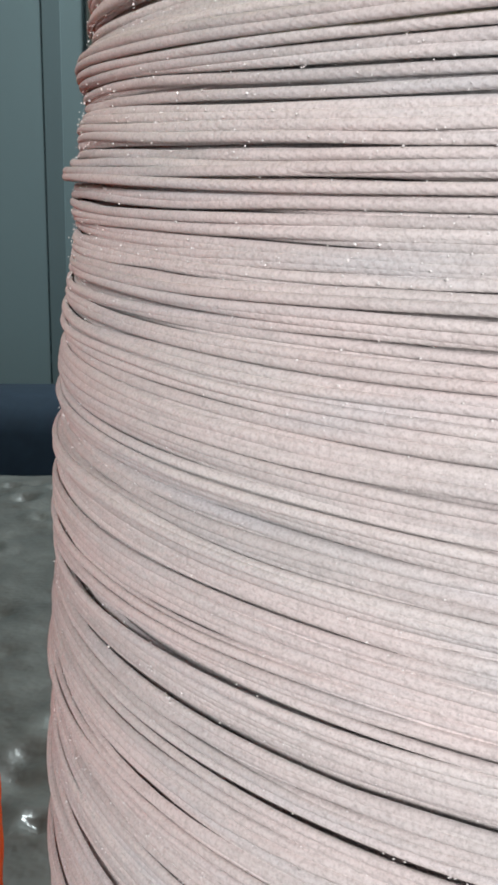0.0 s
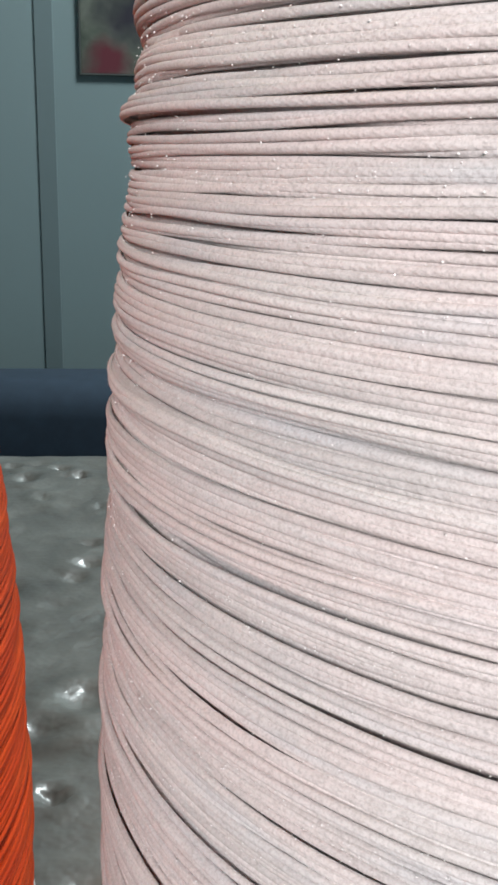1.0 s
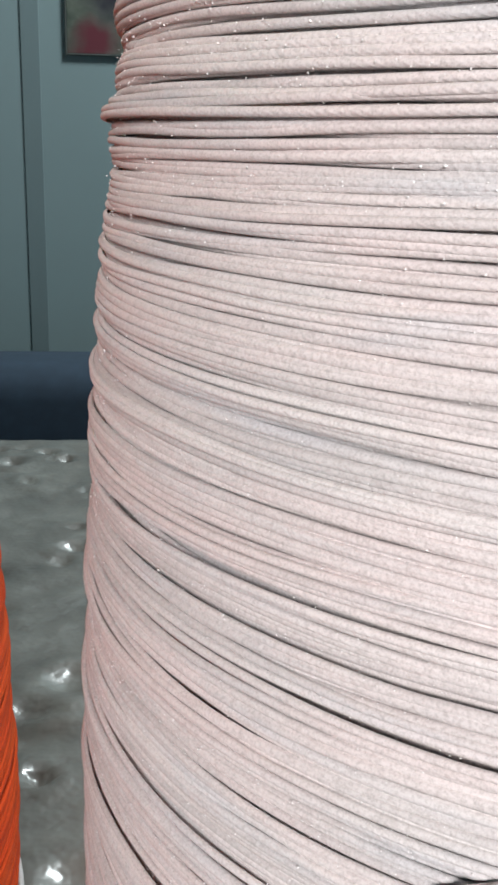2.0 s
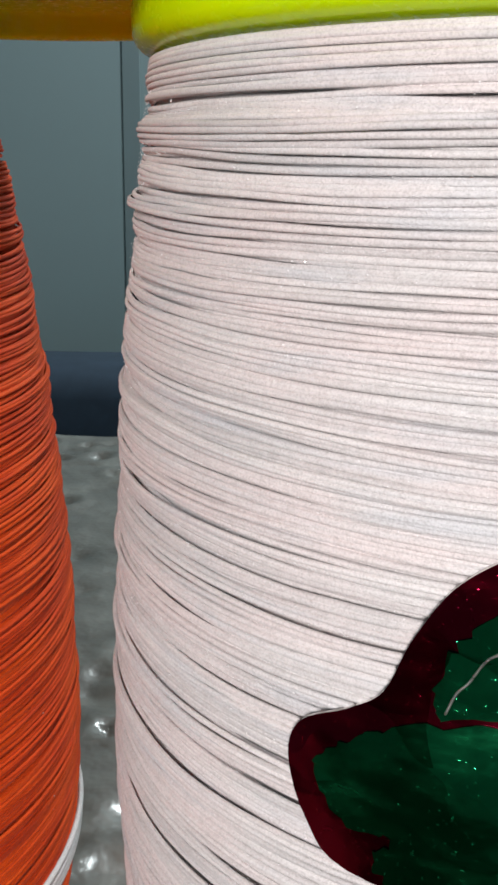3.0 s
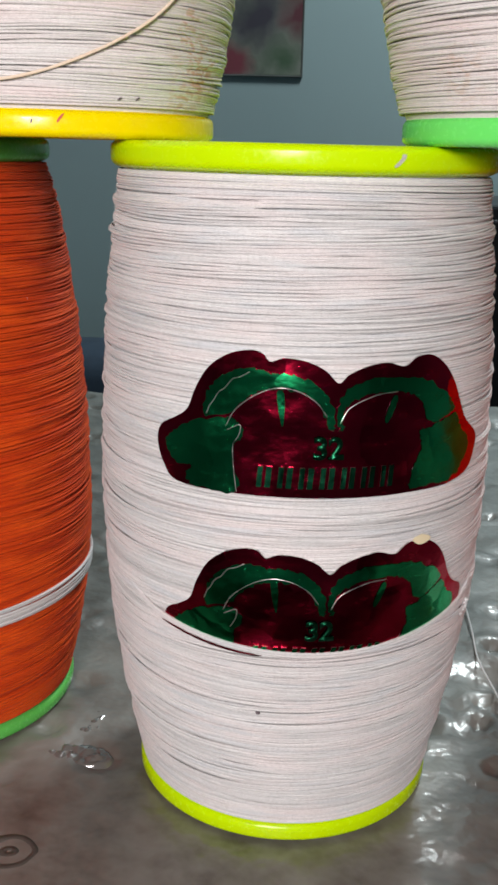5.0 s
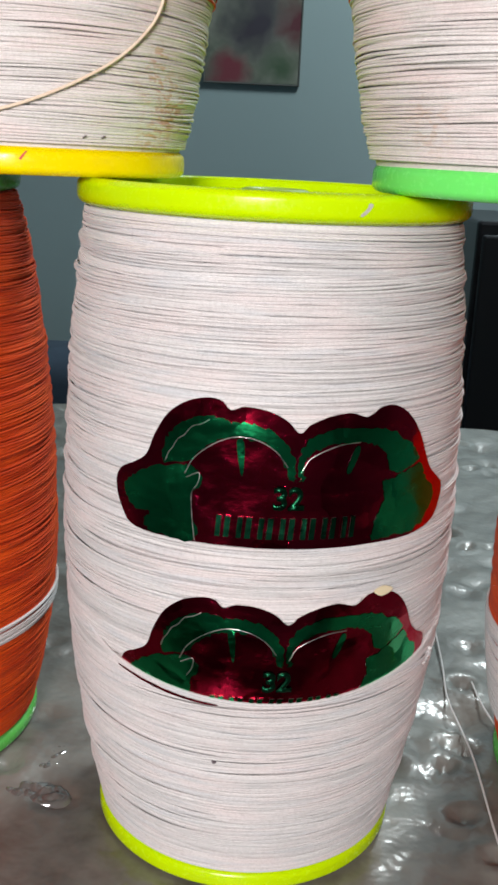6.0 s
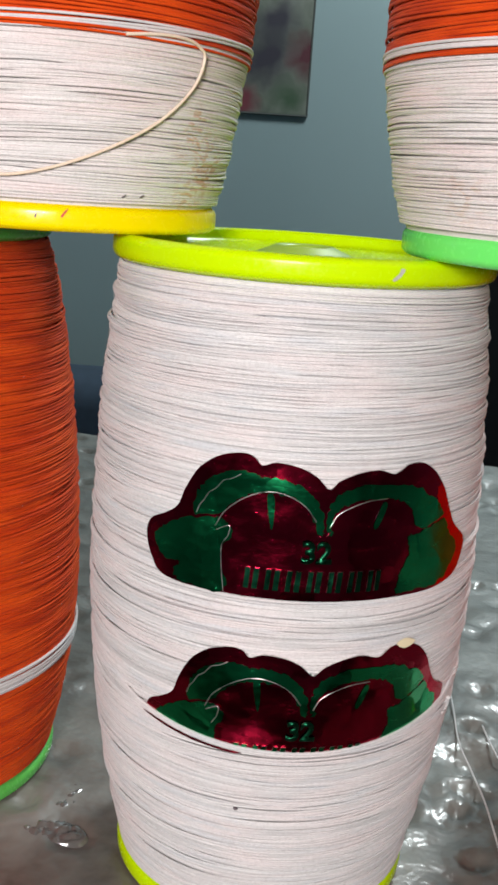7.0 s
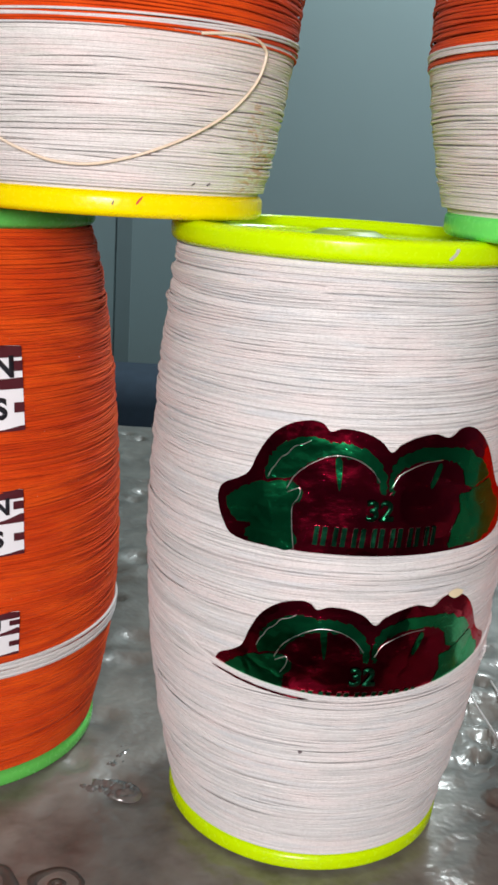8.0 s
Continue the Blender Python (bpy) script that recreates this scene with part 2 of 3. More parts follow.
def lathe(profile, segments=128):
    """A surface of revolution from (radius, height) pairs, outside in order."""
    a = np.linspace(0, 2 * np.pi, segments, endpoint=False)
    verts, faces, n = [], [], len(profile)
    for r, z in profile:
        verts += [(r * math.cos(t), r * math.sin(t), z) for t in a]
    for i in range(n - 1):
        for j in range(segments):
            k = (j + 1) % segments
            faces.append((i * segments + j, i * segments + k, (i + 1) * segments + k, (i + 1) * segments + j))
    return verts, faces


def rounded(points, radius, steps=4):
    """Round the corners of an open (r, z) polyline."""
    out = [points[0]]
    for a, b, c in zip(points, points[1:], points[2:]):
        va, vc = Vector(a) - Vector(b), Vector(c) - Vector(b)
        d = min(radius, va.length * 0.45, vc.length * 0.45)
        p, q = Vector(b) + va.normalized() * d, Vector(b) + vc.normalized() * d
        for s in range(steps + 1):
            t = s / steps
            out.append(tuple((1 - t) ** 2 * p + 2 * t * (1 - t) * Vector(b) + t * t * q))
    out.append(points[-1])
    return out


class Shape:
    """Radius of a wound spool by height."""

    def __init__(self, heights, radii):
        self.fit = np.polyfit(np.array(heights) * 10, radii, 5)

    def __call__(self, z):
        return np.polyval(self.fit, np.asarray(z) * 10)


def smooth_walk(rng, n, m, reach):
    """n by m random numbers, alike over `reach` neighbours along n."""
    k = np.hanning(2 * reach + 3)[1:-1]
    x = rng.normal(size=(n + len(k) - 1, m))
    return np.stack([np.convolve(x[:, j], k / np.sqrt((k ** 2).sum()), "valid") for j in range(m)], 1)


def winding(name, shape, z0, z1, pitch, segments, seed, material, parent, label, lift=None, sides=7, depth=0.0, sway=0.0006, bulge=0.00019, bundle=0.00065):
    """Cord wound round a spool: every wrap a tube of its own that wanders, dips and crosses its neighbours."""
    rng = np.random.default_rng(seed)
    steps = pitch * rng.choice([0.80, 0.93, 1.0, 1.09, 1.26], size=int((z1 - z0) / pitch * 1.4), p=[0.22, 0.28, 0.22, 0.21, 0.07])
    zc = z0 + np.cumsum(steps)
    zc = zc[zc < z1]
    n = len(zc)
    a = np.linspace(0, 2 * np.pi, segments, endpoint=False)
    z = np.repeat(zc[:, None], segments, 1)
    r_off = np.zeros_like(z)
    for h in (1, 2, 3, 5):
        slow, own = smooth_walk(rng, n, 2, 12), rng.normal(size=(n, 2))
        z += (sway / h) * (slow[:, :1] * np.cos(h * a) + slow[:, 1:] * np.sin(h * a)) * 0.6
        z += (pitch * 0.30 / h) * (own[:, :1] * np.cos(h * a) + own[:, 1:] * np.sin(h * a))
        band, single = smooth_walk(rng, n, 2, 3), rng.normal(size=(n, 2))
        r_off += (bulge / h) * (band[:, :1] * np.cos(h * a) + band[:, 1:] * np.sin(h * a)) * 0.7
        r_off += (pitch * 0.07 / h) * (single[:, :1] * np.cos(h * a) + single[:, 1:] * np.sin(h * a))
    for h in (8, 13):
        own = rng.normal(size=(n, 4))
        z += pitch * 0.05 * (own[:, :1] * np.cos(h * a) + own[:, 1:2] * np.sin(h * a))
        r_off += pitch * 0.05 * (own[:, 2:3] * np.cos(h * a) + own[:, 3:] * np.sin(h * a))
    # wraps lie in rounded bundles of a few turns each, with sharp valleys between
    width = rng.uniform(0.0019, 0.0034, size=int((z1 - z0) / 0.0019) + 8)
    start = z0 - 0.004 + np.cumsum(width)
    rise = bundle * rng.uniform(0.25, 1.2, size=len(width) + 1)
    slant = z + 0.0007 * np.sin(a + 60 * z) + 0.0004 * np.sin(2 * a - 140 * z)
    which = np.clip(np.searchsorted(start, slant) - 1, 0, len(width) - 2)
    u = np.clip((slant - start[which]) / width[which + 1], 0, 1)
    r_off += rise[which] * ((4 * u * (1 - u)) ** 0.7 - 0.7) * (0.22 + 0.78 * np.abs(np.cos(a)) ** 1.5)
    r_off += smooth_walk(rng, n, 1, 3) * bulge * 0.8 + rng.normal(size=(n, 1)) * pitch * 0.11
    edge = np.clip(np.minimum(zc - z0, z1 - zc) / 0.006, 0, 1)[:, None]
    z = zc[:, None] + (z - zc[:, None]) * edge
    r_off = np.clip(r_off * (0.3 + 0.7 * edge), -0.00058, 0.0011)
    if lift is not None:
        r_off = lift(np.degrees(np.arctan2(np.cos(a), -np.sin(a)))[None, :], z, r_off)
    rc = shape(z) + r_off - depth
    cord = pitch * 0.525
    k = np.radians(np.linspace(-105, 105, sides))
    rr = rc[:, :, None] + cord * np.cos(k) - cord
    zz = z[:, :, None] + cord * np.sin(k)
    co = np.stack([rr * np.cos(a)[None, :, None], rr * np.sin(a)[None, :, None], zz], -1).reshape(-1, 3)
    K = len(k)
    i, j, q = np.meshgrid(np.arange(n), np.arange(segments), np.arange(K - 1), indexing="ij")
    j2 = (j + 1) % segments
    f = np.stack([(i * segments + j) * K + q, (i * segments + j2) * K + q, (i * segments + j2) * K + q + 1, (i * segments + j) * K + q + 1], -1).reshape(-1, 4)
    me = bpy.data.meshes.new(name)
    me.vertices.add(len(co))
    me.vertices.foreach_set("co", co.astype(np.float32).ravel())
    me.loops.add(f.size)
    me.loops.foreach_set("vertex_index", f.astype(np.int32).ravel())
    me.polygons.add(len(f))
    me.polygons.foreach_set("loop_start", np.arange(0, f.size, 4, dtype=np.int32))
    me.update(calc_edges=True)
    uv = me.uv_layers.new(name="twist")
    turns = 2 * np.pi * 0.047 / 0.0009
    u = np.stack([j, j + 1, j + 1, j], -1) / segments * turns * 0.8
    v = np.stack([q, q, q + 1, q + 1], -1) * 0.25
    uv.data.foreach_set("uv", np.stack([u, v], -1).astype(np.float32).ravel())
    me.materials.append(material)
    me.shade_smooth()
    ob = new(name, me)
    ob.parent = parent
    return tagged(ob, label, kind="stuff")


def on_spool(shape, az, z, out=0.0):
    """Place on a spool at an azimuth (degrees, 0 faces the front, positive to +x) and height."""
    r, t = float(shape(z)) + out, radians(az)
    return Vector((r * math.sin(t), -r * math.cos(t), z))


def flange(name, radius, z0, z1, up, material, parent, label=""):
    """A moulded end disc with a rounded lip and a recessed face."""
    lip, sink = 0.0036, 0.0034
    inner, outer = (z0, z1) if up else (z1, z0)
    s = 1 if up else -1
    prof = [(0.012, inner), (radius - 0.003, inner), (radius, inner + s * 0.0012), (radius, outer - s * 0.0010), (radius - 0.0012, outer), (radius - lip, outer),
            (radius - lip - 0.0012, outer - s * sink), (0.013, outer - s * (sink + 0.0002)), (0.0125, outer - s * 0.0034)]
    v, f = lathe(rounded(prof, 0.0016))
    ob = mesh_object(name, v, f, material, parent, label)
    return ob


def hub(parent, z, up, material):
    s = 1 if up else -1
    prof = [(0.0125, z - s * 0.0040), (0.0125, z - s * 0.0028), (0.0092, z - s * 0.0014), (0.0066, z - s * 0.0003), (0.0054, z - s * 0.0008), (0.0050, z - s * 0.010)]
    v, f = lathe(rounded(prof, 0.0012), 64)
    return mesh_object("hub", v, f, material, parent, "milky raised hub with a bore")


def core(shape, z0, z1, material, parent):
    zs = np.linspace(z0, z1, 40)
    v, f = lathe([(float(shape(z)) - 0.0012, z) for z in zs], 96)
    return mesh_object("inner_winding", v, f, material, parent)


def dust(shape, z0, z1, count, seed, parent, az0=-180, az1=180, size=(0.00004, 0.00009)):
    """Grains of ground glass stuck to the cord, one joined mesh."""
    rng = random.Random(seed)
    verts, faces = [], []
    for _ in range(count):
        az, z, s = rng.uniform(az0, az1), rng.uniform(z0, z1), rng.uniform(*size)
        c = on_spool(shape, az, z, rng.uniform(-0.0003, 0.00002))
        turn = Euler([rng.uniform(0, 6) for _ in range(3)]).to_matrix()
        b = len(verts)
        for d in ((1, 0, 0), (-1, 0, 0), (0, 1, 0), (0, -1, 0), (0, 0, 1.3), (0, 0, -1.3)):
            verts.append(c + turn @ (Vector(d) * s))
        faces += [(b + i, b + j, b + k) for i, j, k in ((0, 2, 4), (2, 1, 4), (1, 3, 4), (3, 0, 4), (2, 0, 5), (1, 2, 5), (3, 1, 5), (0, 3, 5))]
    ob = mesh_object("glass_dust", verts, faces, DUST, parent, "tiny glinting grains of ground glass", False)
    return tagged(ob, kind="stuff")


def spline(points, per=6, closed=False):
    """Catmull-Rom through 2D points."""
    p = [np.array(q, float) for q in points]
    n, out = len(p), []
    for i in range(n if closed else n - 1):
        if closed:
            a, b, c, d = p[i - 1], p[i], p[(i + 1) % n], p[(i + 2) % n]
        else:
            b, c = p[i], p[i + 1]
            a, d = (p[i - 1] if i else 2 * b - c), (p[i + 2] if i + 2 < n else 2 * c - b)
        for s in range(per):
            t = s / per
            out.append(0.5 * (2 * b + (c - a) * t + (2 * a - 5 * b + 4 * c - d) * t * t + (3 * b - a - 3 * c + d) * t ** 3))
    if not closed:
        out.append(p[-1])
    return out


def inside(poly, x, y):
    hit = False
    for (x0, y0), (x1, y1) in zip(poly, poly[1:] + poly[:1]):
        if (y0 > y) != (y1 > y) and x < (x1 - x0) * (y - y0) / (y1 - y0) + x0:
            hit = not hit
    return hit


def patch(name, outline, shape, out, material, parent, label="", shift=0.0, per=5, grid=2.2, thick=0.00012, wave=0.0, edge=None):
    """A thin sheet cut to an outline of (azimuth, height in mm) and stuck round a spool."""
    poly = [tuple(q) for q in (spline(outline, per, True) if per > 1 else outline)]
    n = len(poly)
    pts = [Vector(q) for q in poly]
    xs, ys = [q[0] for q in poly], [q[1] for q in poly]
    for gx in np.arange(min(xs), max(xs), grid):
        for gy in np.arange(min(ys), max(ys), grid):
            if inside(poly, gx, gy):
                pts.append(Vector((gx, gy)))
    v2, _, f2, *_ = geometry.delaunay_2d_cdt(pts, [(i, (i + 1) % n) for i in range(n)], [], 1, 1e-5)
    verts = [on_spool(shape, v.x, v.y / 1000 + shift, out + wave * noise.noise(Vector((v.x * 0.12, v.y * 0.16, shift * 90)))) for v in v2]
    # the cut edge: a wall of its own all round, so that the face stays smooth
    count = {}
    for f in f2:
        for i, j in zip(f, f[1:] + f[:1]):
            count[(i, j)] = 1
    rim = [(i, j) for i, j in count if (j, i) not in count]
    verts, faces = list(verts), [tuple(f) for f in f2]
    if (Vector(verts[faces[0][1]]) - Vector(verts[faces[0][0]])).cross(Vector(verts[faces[0][2]]) - Vector(verts[faces[0][0]])).dot(Vector((verts[faces[0][0]][0], verts[faces[0][0]][1], 0))) < 0:
        faces = [f[::-1] for f in faces]
        rim = [(j, i) for i, j in rim]
    top = len(faces)
    for i, j in rim:
        b = len(verts)
        for q in (i, j):
            p = Vector(verts[q])
            verts += [p, p - Vector((p.x, p.y, 0)).normalized() * thick]
        faces.append((b + 2, b, b + 1, b + 3))
    ob = mesh_object(name, verts, faces, material, parent, label)
    if edge:
        ob.data.materials.append(edge)
        for f in ob.data.polygons[top:]:
            f.material_index = 1
    return ob


def tube_on(name, points, shape, out, radius, material, parent, label="", shift=0.0, per=6, sides=6):
    """A round cord or embossed line that follows a spool's surface through (azimuth, height in mm)."""
    line = [on_spool(shape, a, z / 1000 + shift, out) for a, z in spline(points, per)]
    return tube(name, line, radius, material, parent, label, sides)


def tube(name, line, radius, material, parent=None, label="", sides=8):
    verts, faces = [], []
    for i, c in enumerate(line):
        d = (line[min(i + 1, len(line) - 1)] - line[max(i - 1, 0)]).normalized()
        u = d.orthogonal().normalized() if i == 0 else (u - d * u.dot(d)).normalized()
        w = d.cross(u)
        verts += [c + radius * (math.cos(2 * math.pi * s / sides) * u + math.sin(2 * math.pi * s / sides) * w) for s in range(sides)]
    for i in range(len(line) - 1):
        for s in range(sides):
            t = (s + 1) % sides
            faces.append((i * sides + s, i * sides + t, (i + 1) * sides + t, (i + 1) * sides + s))
    faces += [tuple(range(sides))[::-1], tuple(range((len(line) - 1) * sides, len(line) * sides))]
    return mesh_object(name, verts, faces, material, parent, label)


def letters(text, shape, az, z, size, out, material, parent, name="figure"):
    """Raised characters that bend round a spool; az and z (metres) give the lower left corner."""
    cu = bpy.data.curves.new(name, "FONT")
    cu.body, cu.size, cu.offset = text, size, size * 0.04
    tmp = new(name, cu)
    dg = bpy.context.evaluated_depsgraph_get()
    me = bpy.data.meshes.new_from_object(tmp.evaluated_get(dg))
    bpy.data.objects.remove(tmp)
    bm = bmesh.new()
    bm.from_mesh(me)
    bpy.data.meshes.remove(me)
    for v in bm.verts:
        r = float(shape(z + v.co.y))
        v.co = on_spool(shape, az + math.degrees(v.co.x / r), z + v.co.y, out)
    ob = part(name, bm, material, parent, "", False)
    md = ob.modifiers.new("thickness", "SOLIDIFY")
    md.thickness, md.offset = 0.00015, 0
    return ob


# ---- the room ----
def room():
    y1, y0, x0, x1, zf, zc = 1.69, -1.6, -1.5, 1.5, -0.74, 1.75
    for name, b in (("wall_north", (x0, x1, y1, y1 + 0.12, zf, zc)), ("wall_south", (x0, x1, y0 - 0.12, y0, zf, zc)),
                    ("wall_west", (x0 - 0.12, x0, y0 - 0.12, y1 + 0.12, zf, zc)), ("wall_east", (x1, x1 + 0.12, y0 - 0.12, y1 + 0.12, zf, zc))):
        tagged(part(name, box(*b), WALL, None, "", False), "matt grey-blue painted plaster room wall", "wall", kind="structure")
    tagged(part("floor", box(x0 - 0.12, x1 + 0.12, y0 - 0.12, y1 + 0.12, zf - 0.1, zf), FLOOR, None, "", False), "dull brown-grey tiled floor below the table", "floor", kind="structure")
    tagged(part("ceiling", box(x0 - 0.12, x1 + 0.12, y0 - 0.12, y1 + 0.12, zc, zc + 0.1), CEIL, None, "", False), "plain pale painted room ceiling", "ceiling", kind="structure")
    tagged(part("trim", box(-0.262, -0.232, y1 - 0.0025, y1 - 0.0005, zf, zc, 0.0008), WALL_TRIM, None, "", False), "narrow dark grey upright wall trim", "trim", kind="structure")


room()


def picture():
    x0, x1, z0, z1, y = -0.190, -0.014, 0.2865, 0.62, 1.689
    p = thing("painting", "small unframed floral canvas in dull green and violet on wall", "painting", ((x0 + x1) / 2, y, z0))
    w, h = x1 - x0, z1 - z0
    part("canvas", box(-w / 2 + 0.003, w / 2 - 0.003, -0.004, 0, 0.003, h - 0.003, 0.001), CANVAS, p, "", False)
    for b in ((-w / 2, -w / 2 + 0.003, 0, h), (w / 2 - 0.003, w / 2, 0, h), (-w / 2 + 0.003, w / 2 - 0.003, 0, 0.003), (-w / 2 + 0.003, w / 2 - 0.003, h - 0.003, h)):
        part("frame_strip", box(b[0], b[1], -0.005, 0, b[2], b[3], 0.0008), DARK_EDGE, p, "dark narrow edge strip", False)


picture()


def couch():
    c = thing("sofa", "low navy fabric sofa against the wall behind table", "sofa", (-0.45, 1.31, -0.74))
    part("base", box(-0.75, 0.75, -0.32, 0.22, 0.06, 0.30, 0.03), NAVY, c)
    part("backrest", box(-0.75, 0.75, 0.04, 0.22, 0.30, 0.574, 0.05, 4), NAVY, c)
    for x in (-0.37, 0.37):
        part("cushion", box(x - 0.36, x + 0.36, -0.32, 0.03, 0.30, 0.43, 0.04, 4), NAVY, c)
    for x in (-0.7, 0.7):
        for y in (-0.27, 0.17):
            part("leg", box(x - 0.025, x + 0.025, y - 0.025, y + 0.025, 0, 0.06, 0.004), DARKWOOD, c)


couch()


def cabinet():
    c = thing("cabinet", "low glossy black cabinet standing against the wall", "cabinet", (0.602, 1.40, -0.74))
    part("body", box(-0.34, 0.34, -0.14, 0.2, 0.04, 0.83, 0.006), BLACK, c, "", False)
    for x in (-0.168, 0.168):
        d = part("door", box(x - 0.165, x + 0.165, -0.158, -0.142, 0.06, 0.81, 0.004), BLACK, c, "", False)
        part("handle", box(x * 0.15 - 0.006, x * 0.15 + 0.006, -0.178, -0.159, 0.48, 0.6, 0.003), DARKWOOD, d)
    part("plinth", box(-0.32, 0.32, -0.12, 0.19, 0, 0.04), BLACK, c, "", False)


cabinet()


# ---- the table ----
TABLE_FAR, TABLE_NEAR = 0.415, -0.118


def table():
    t = thing("table", "dark wooden table under a clear plastic cover", "table", (0, 0, -0.74))
    part("tabletop", box(-0.62, 0.62, TABLE_NEAR, TABLE_FAR, 0.700, 0.734, 0.004), DARKWOOD, t, "", False)
    for x in (-0.56, 0.56):
        for y in (TABLE_NEAR + 0.06, TABLE_FAR - 0.06):
            part("leg", box(x - 0.03, x + 0.03, y - 0.03, y + 0.03, 0, 0.70, 0.004), DARKWOOD, t, "", False)
    # the sheet lies in shallow dents and ripples, flat where the spools stand
    nx, ny = 521, 225
    xs, ys = np.linspace(-0.62, 0.62, nx), np.linspace(TABLE_NEAR, TABLE_FAR, ny)
    rng = random.Random(11)
    z = np.zeros((ny, nx))
    X, Y = np.meshgrid(xs, ys)
    # embossed petals and rings, fewer and shallower in front of the spools
    for _ in range(620):
        cx, cy, r = rng.uniform(-0.32, 0.32), rng.uniform(TABLE_NEAR, 0.4), rng.uniform(0.005, 0.012)
        h = rng.uniform(0.0010, 0.0030) * (0.15 if cy < -0.025 else 1.0)
        turn, squash = rng.uniform(0, math.pi), rng.uniform(0.45, 1.0)
        U = (X - cx) * math.cos(turn) + (Y - cy) * math.sin(turn)
        V = ((Y - cy) * math.cos(turn) - (X - cx) * math.sin(turn)) / squash
        d = np.hypot(U, V) / r
        if rng.random() < 0.6:
            z += 0.8 * h * np.exp(-((d - 1.0) ** 2) * 7) - h * np.exp(-(d ** 2) * 2.2)
        else:
            z -= h * np.exp(-(d ** 2) * 1.6)
    for j in range(ny):
        for i in range(nx):
            z[j, i] += 0.0011 * noise.noise(Vector((xs[i] * 24, ys[j] * 18, 0.3))) + 0.0005 * noise.noise(Vector((xs[i] * 70, ys[j] * 60, 2.3)))
    for cx, cy in ((0, 0), (-0.1114, 0.0276), (0.1185, 0.024)):
        d = np.hypot(X - cx, Y - cy)
        z = z * np.clip((d - 0.030) / 0.02, 0, 1)
    z = np.where(z > 0.0004, 0.0004 + (z - 0.0004) * 0.3, z)
    z = np.clip(z, -0.0045, 0.0016)
    edge = np.minimum.reduce([X + 0.62, 0.62 - X, Y - TABLE_NEAR, TABLE_FAR - Y])
    z = np.where(edge < 0.004, -0.0048, z)
    verts = np.stack([X, Y, z], -1).reshape(-1, 3)
    faces = [(j * nx + i, j * nx + i + 1, (j + 1) * nx + i + 1, (j + 1) * nx + i) for j in range(ny - 1) for i in range(nx - 1)]
    ob = mesh_object("plastic_cover", verts, faces, COVER)
    ob.location = (0, 0, -0.0006)
    tagged(ob, "clear dented plastic sheet over mottled grey-brown cloth", "table cover")
    # crumpled folds of the sheet between the spools
    n, m = 56, 36
    for fx, fy, wx, wy, tall, seed in ((-0.0575, -0.0060, 0.026, 0.012, 0.0024, 1.7), (-0.0560, 0.0090, 0.009, 0.022, 0.0020, 4.4)):
        v = []
        for j in range(m):
            for i in range(n):
                x, y = (i / (n - 1) - 0.5) * wx, (j / (m - 1) - 0.5) * wy
                fade = max(0.0, 1 - (x / (0.48 * wx)) ** 2 - (y / (0.48 * wy)) ** 2)
                crush = abs(noise.noise(Vector((x * 330, y * 330, seed)))) + 0.5 * abs(noise.noise(Vector((x * 800, y * 800, seed + 3.4))))
                v.append((fx + x + 0.25 * y, fy + y - 0.15 * x, -0.0030 + 0.0028 * min(1.0, 3 * fade) + fade * tall * crush))
        mesh_object("crumpled_fold", v, [(j * n + i, j * n + i + 1, (j + 1) * n + i + 1, (j + 1) * n + i) for j in range(m - 1) for i in range(n - 1)], FOLD, ob, "crumpled shiny fold of clear plastic")
    # dark scroll motifs printed below the sheet
    for cx, cy, r, w in ((-0.0640, -0.0475, 0.0074, 0.0030), (-0.0640, -0.0475, 0.0026, 0.0026), (-0.0815, -0.0475, 0.0074, 0.0030)):
        ring = [(r - w, -0.0004), (r - w * 0.8, 0.0005), (r - w * 0.2, 0.0005), (r, -0.0004)]
        v, f = lathe([(max(q, 0.0001), z) for q, z in ring], 40)
        v = [(cx + x * (1 + 0.3 * noise.noise(Vector((x * 160, y * 160, cx * 50)))), cy + y * 0.9, z) for x, y, z in v]
        mesh_object("scroll_motif", v, f, SCROLL, ob, "dark brown embossed ring")


table()

# ---- spools ----
MAIN = Shape((-0.0075, 0.004, 0.021, 0.0494, 0.0779, 0.1064, 0.1349, 0.1555, 0.1633), (0.0366, 0.0388, 0.0418, 0.0462, 0.048, 0.0476, 0.0461, 0.0436, 0.0425))
SIDE = Shape((-0.0075, 0.004, 0.021, 0.0494, 0.0779, 0.1064, 0.1349, 0.1555, 0.1633), (0.0411, 0.0440, 0.0478, 0.0511, 0.0517, 0.0494, 0.0467, 0.0417, 0.0395))
UPPER_L = Shape((0.0, 0.0285, 0.0569, 0.0854, 0.1139, 0.1424, 0.1708), (0.0372, 0.0431, 0.0462, 0.0475, 0.0473, 0.0459, 0.0438))
UPPER_R = Shape((0.0, 0.0285, 0.0569, 0.0854, 0.1139, 0.1424, 0.1708), (0.0402, 0.0473, 0.0496, 0.049, 0.0473, 0.045, 0.0423))
TOP = 0.1633

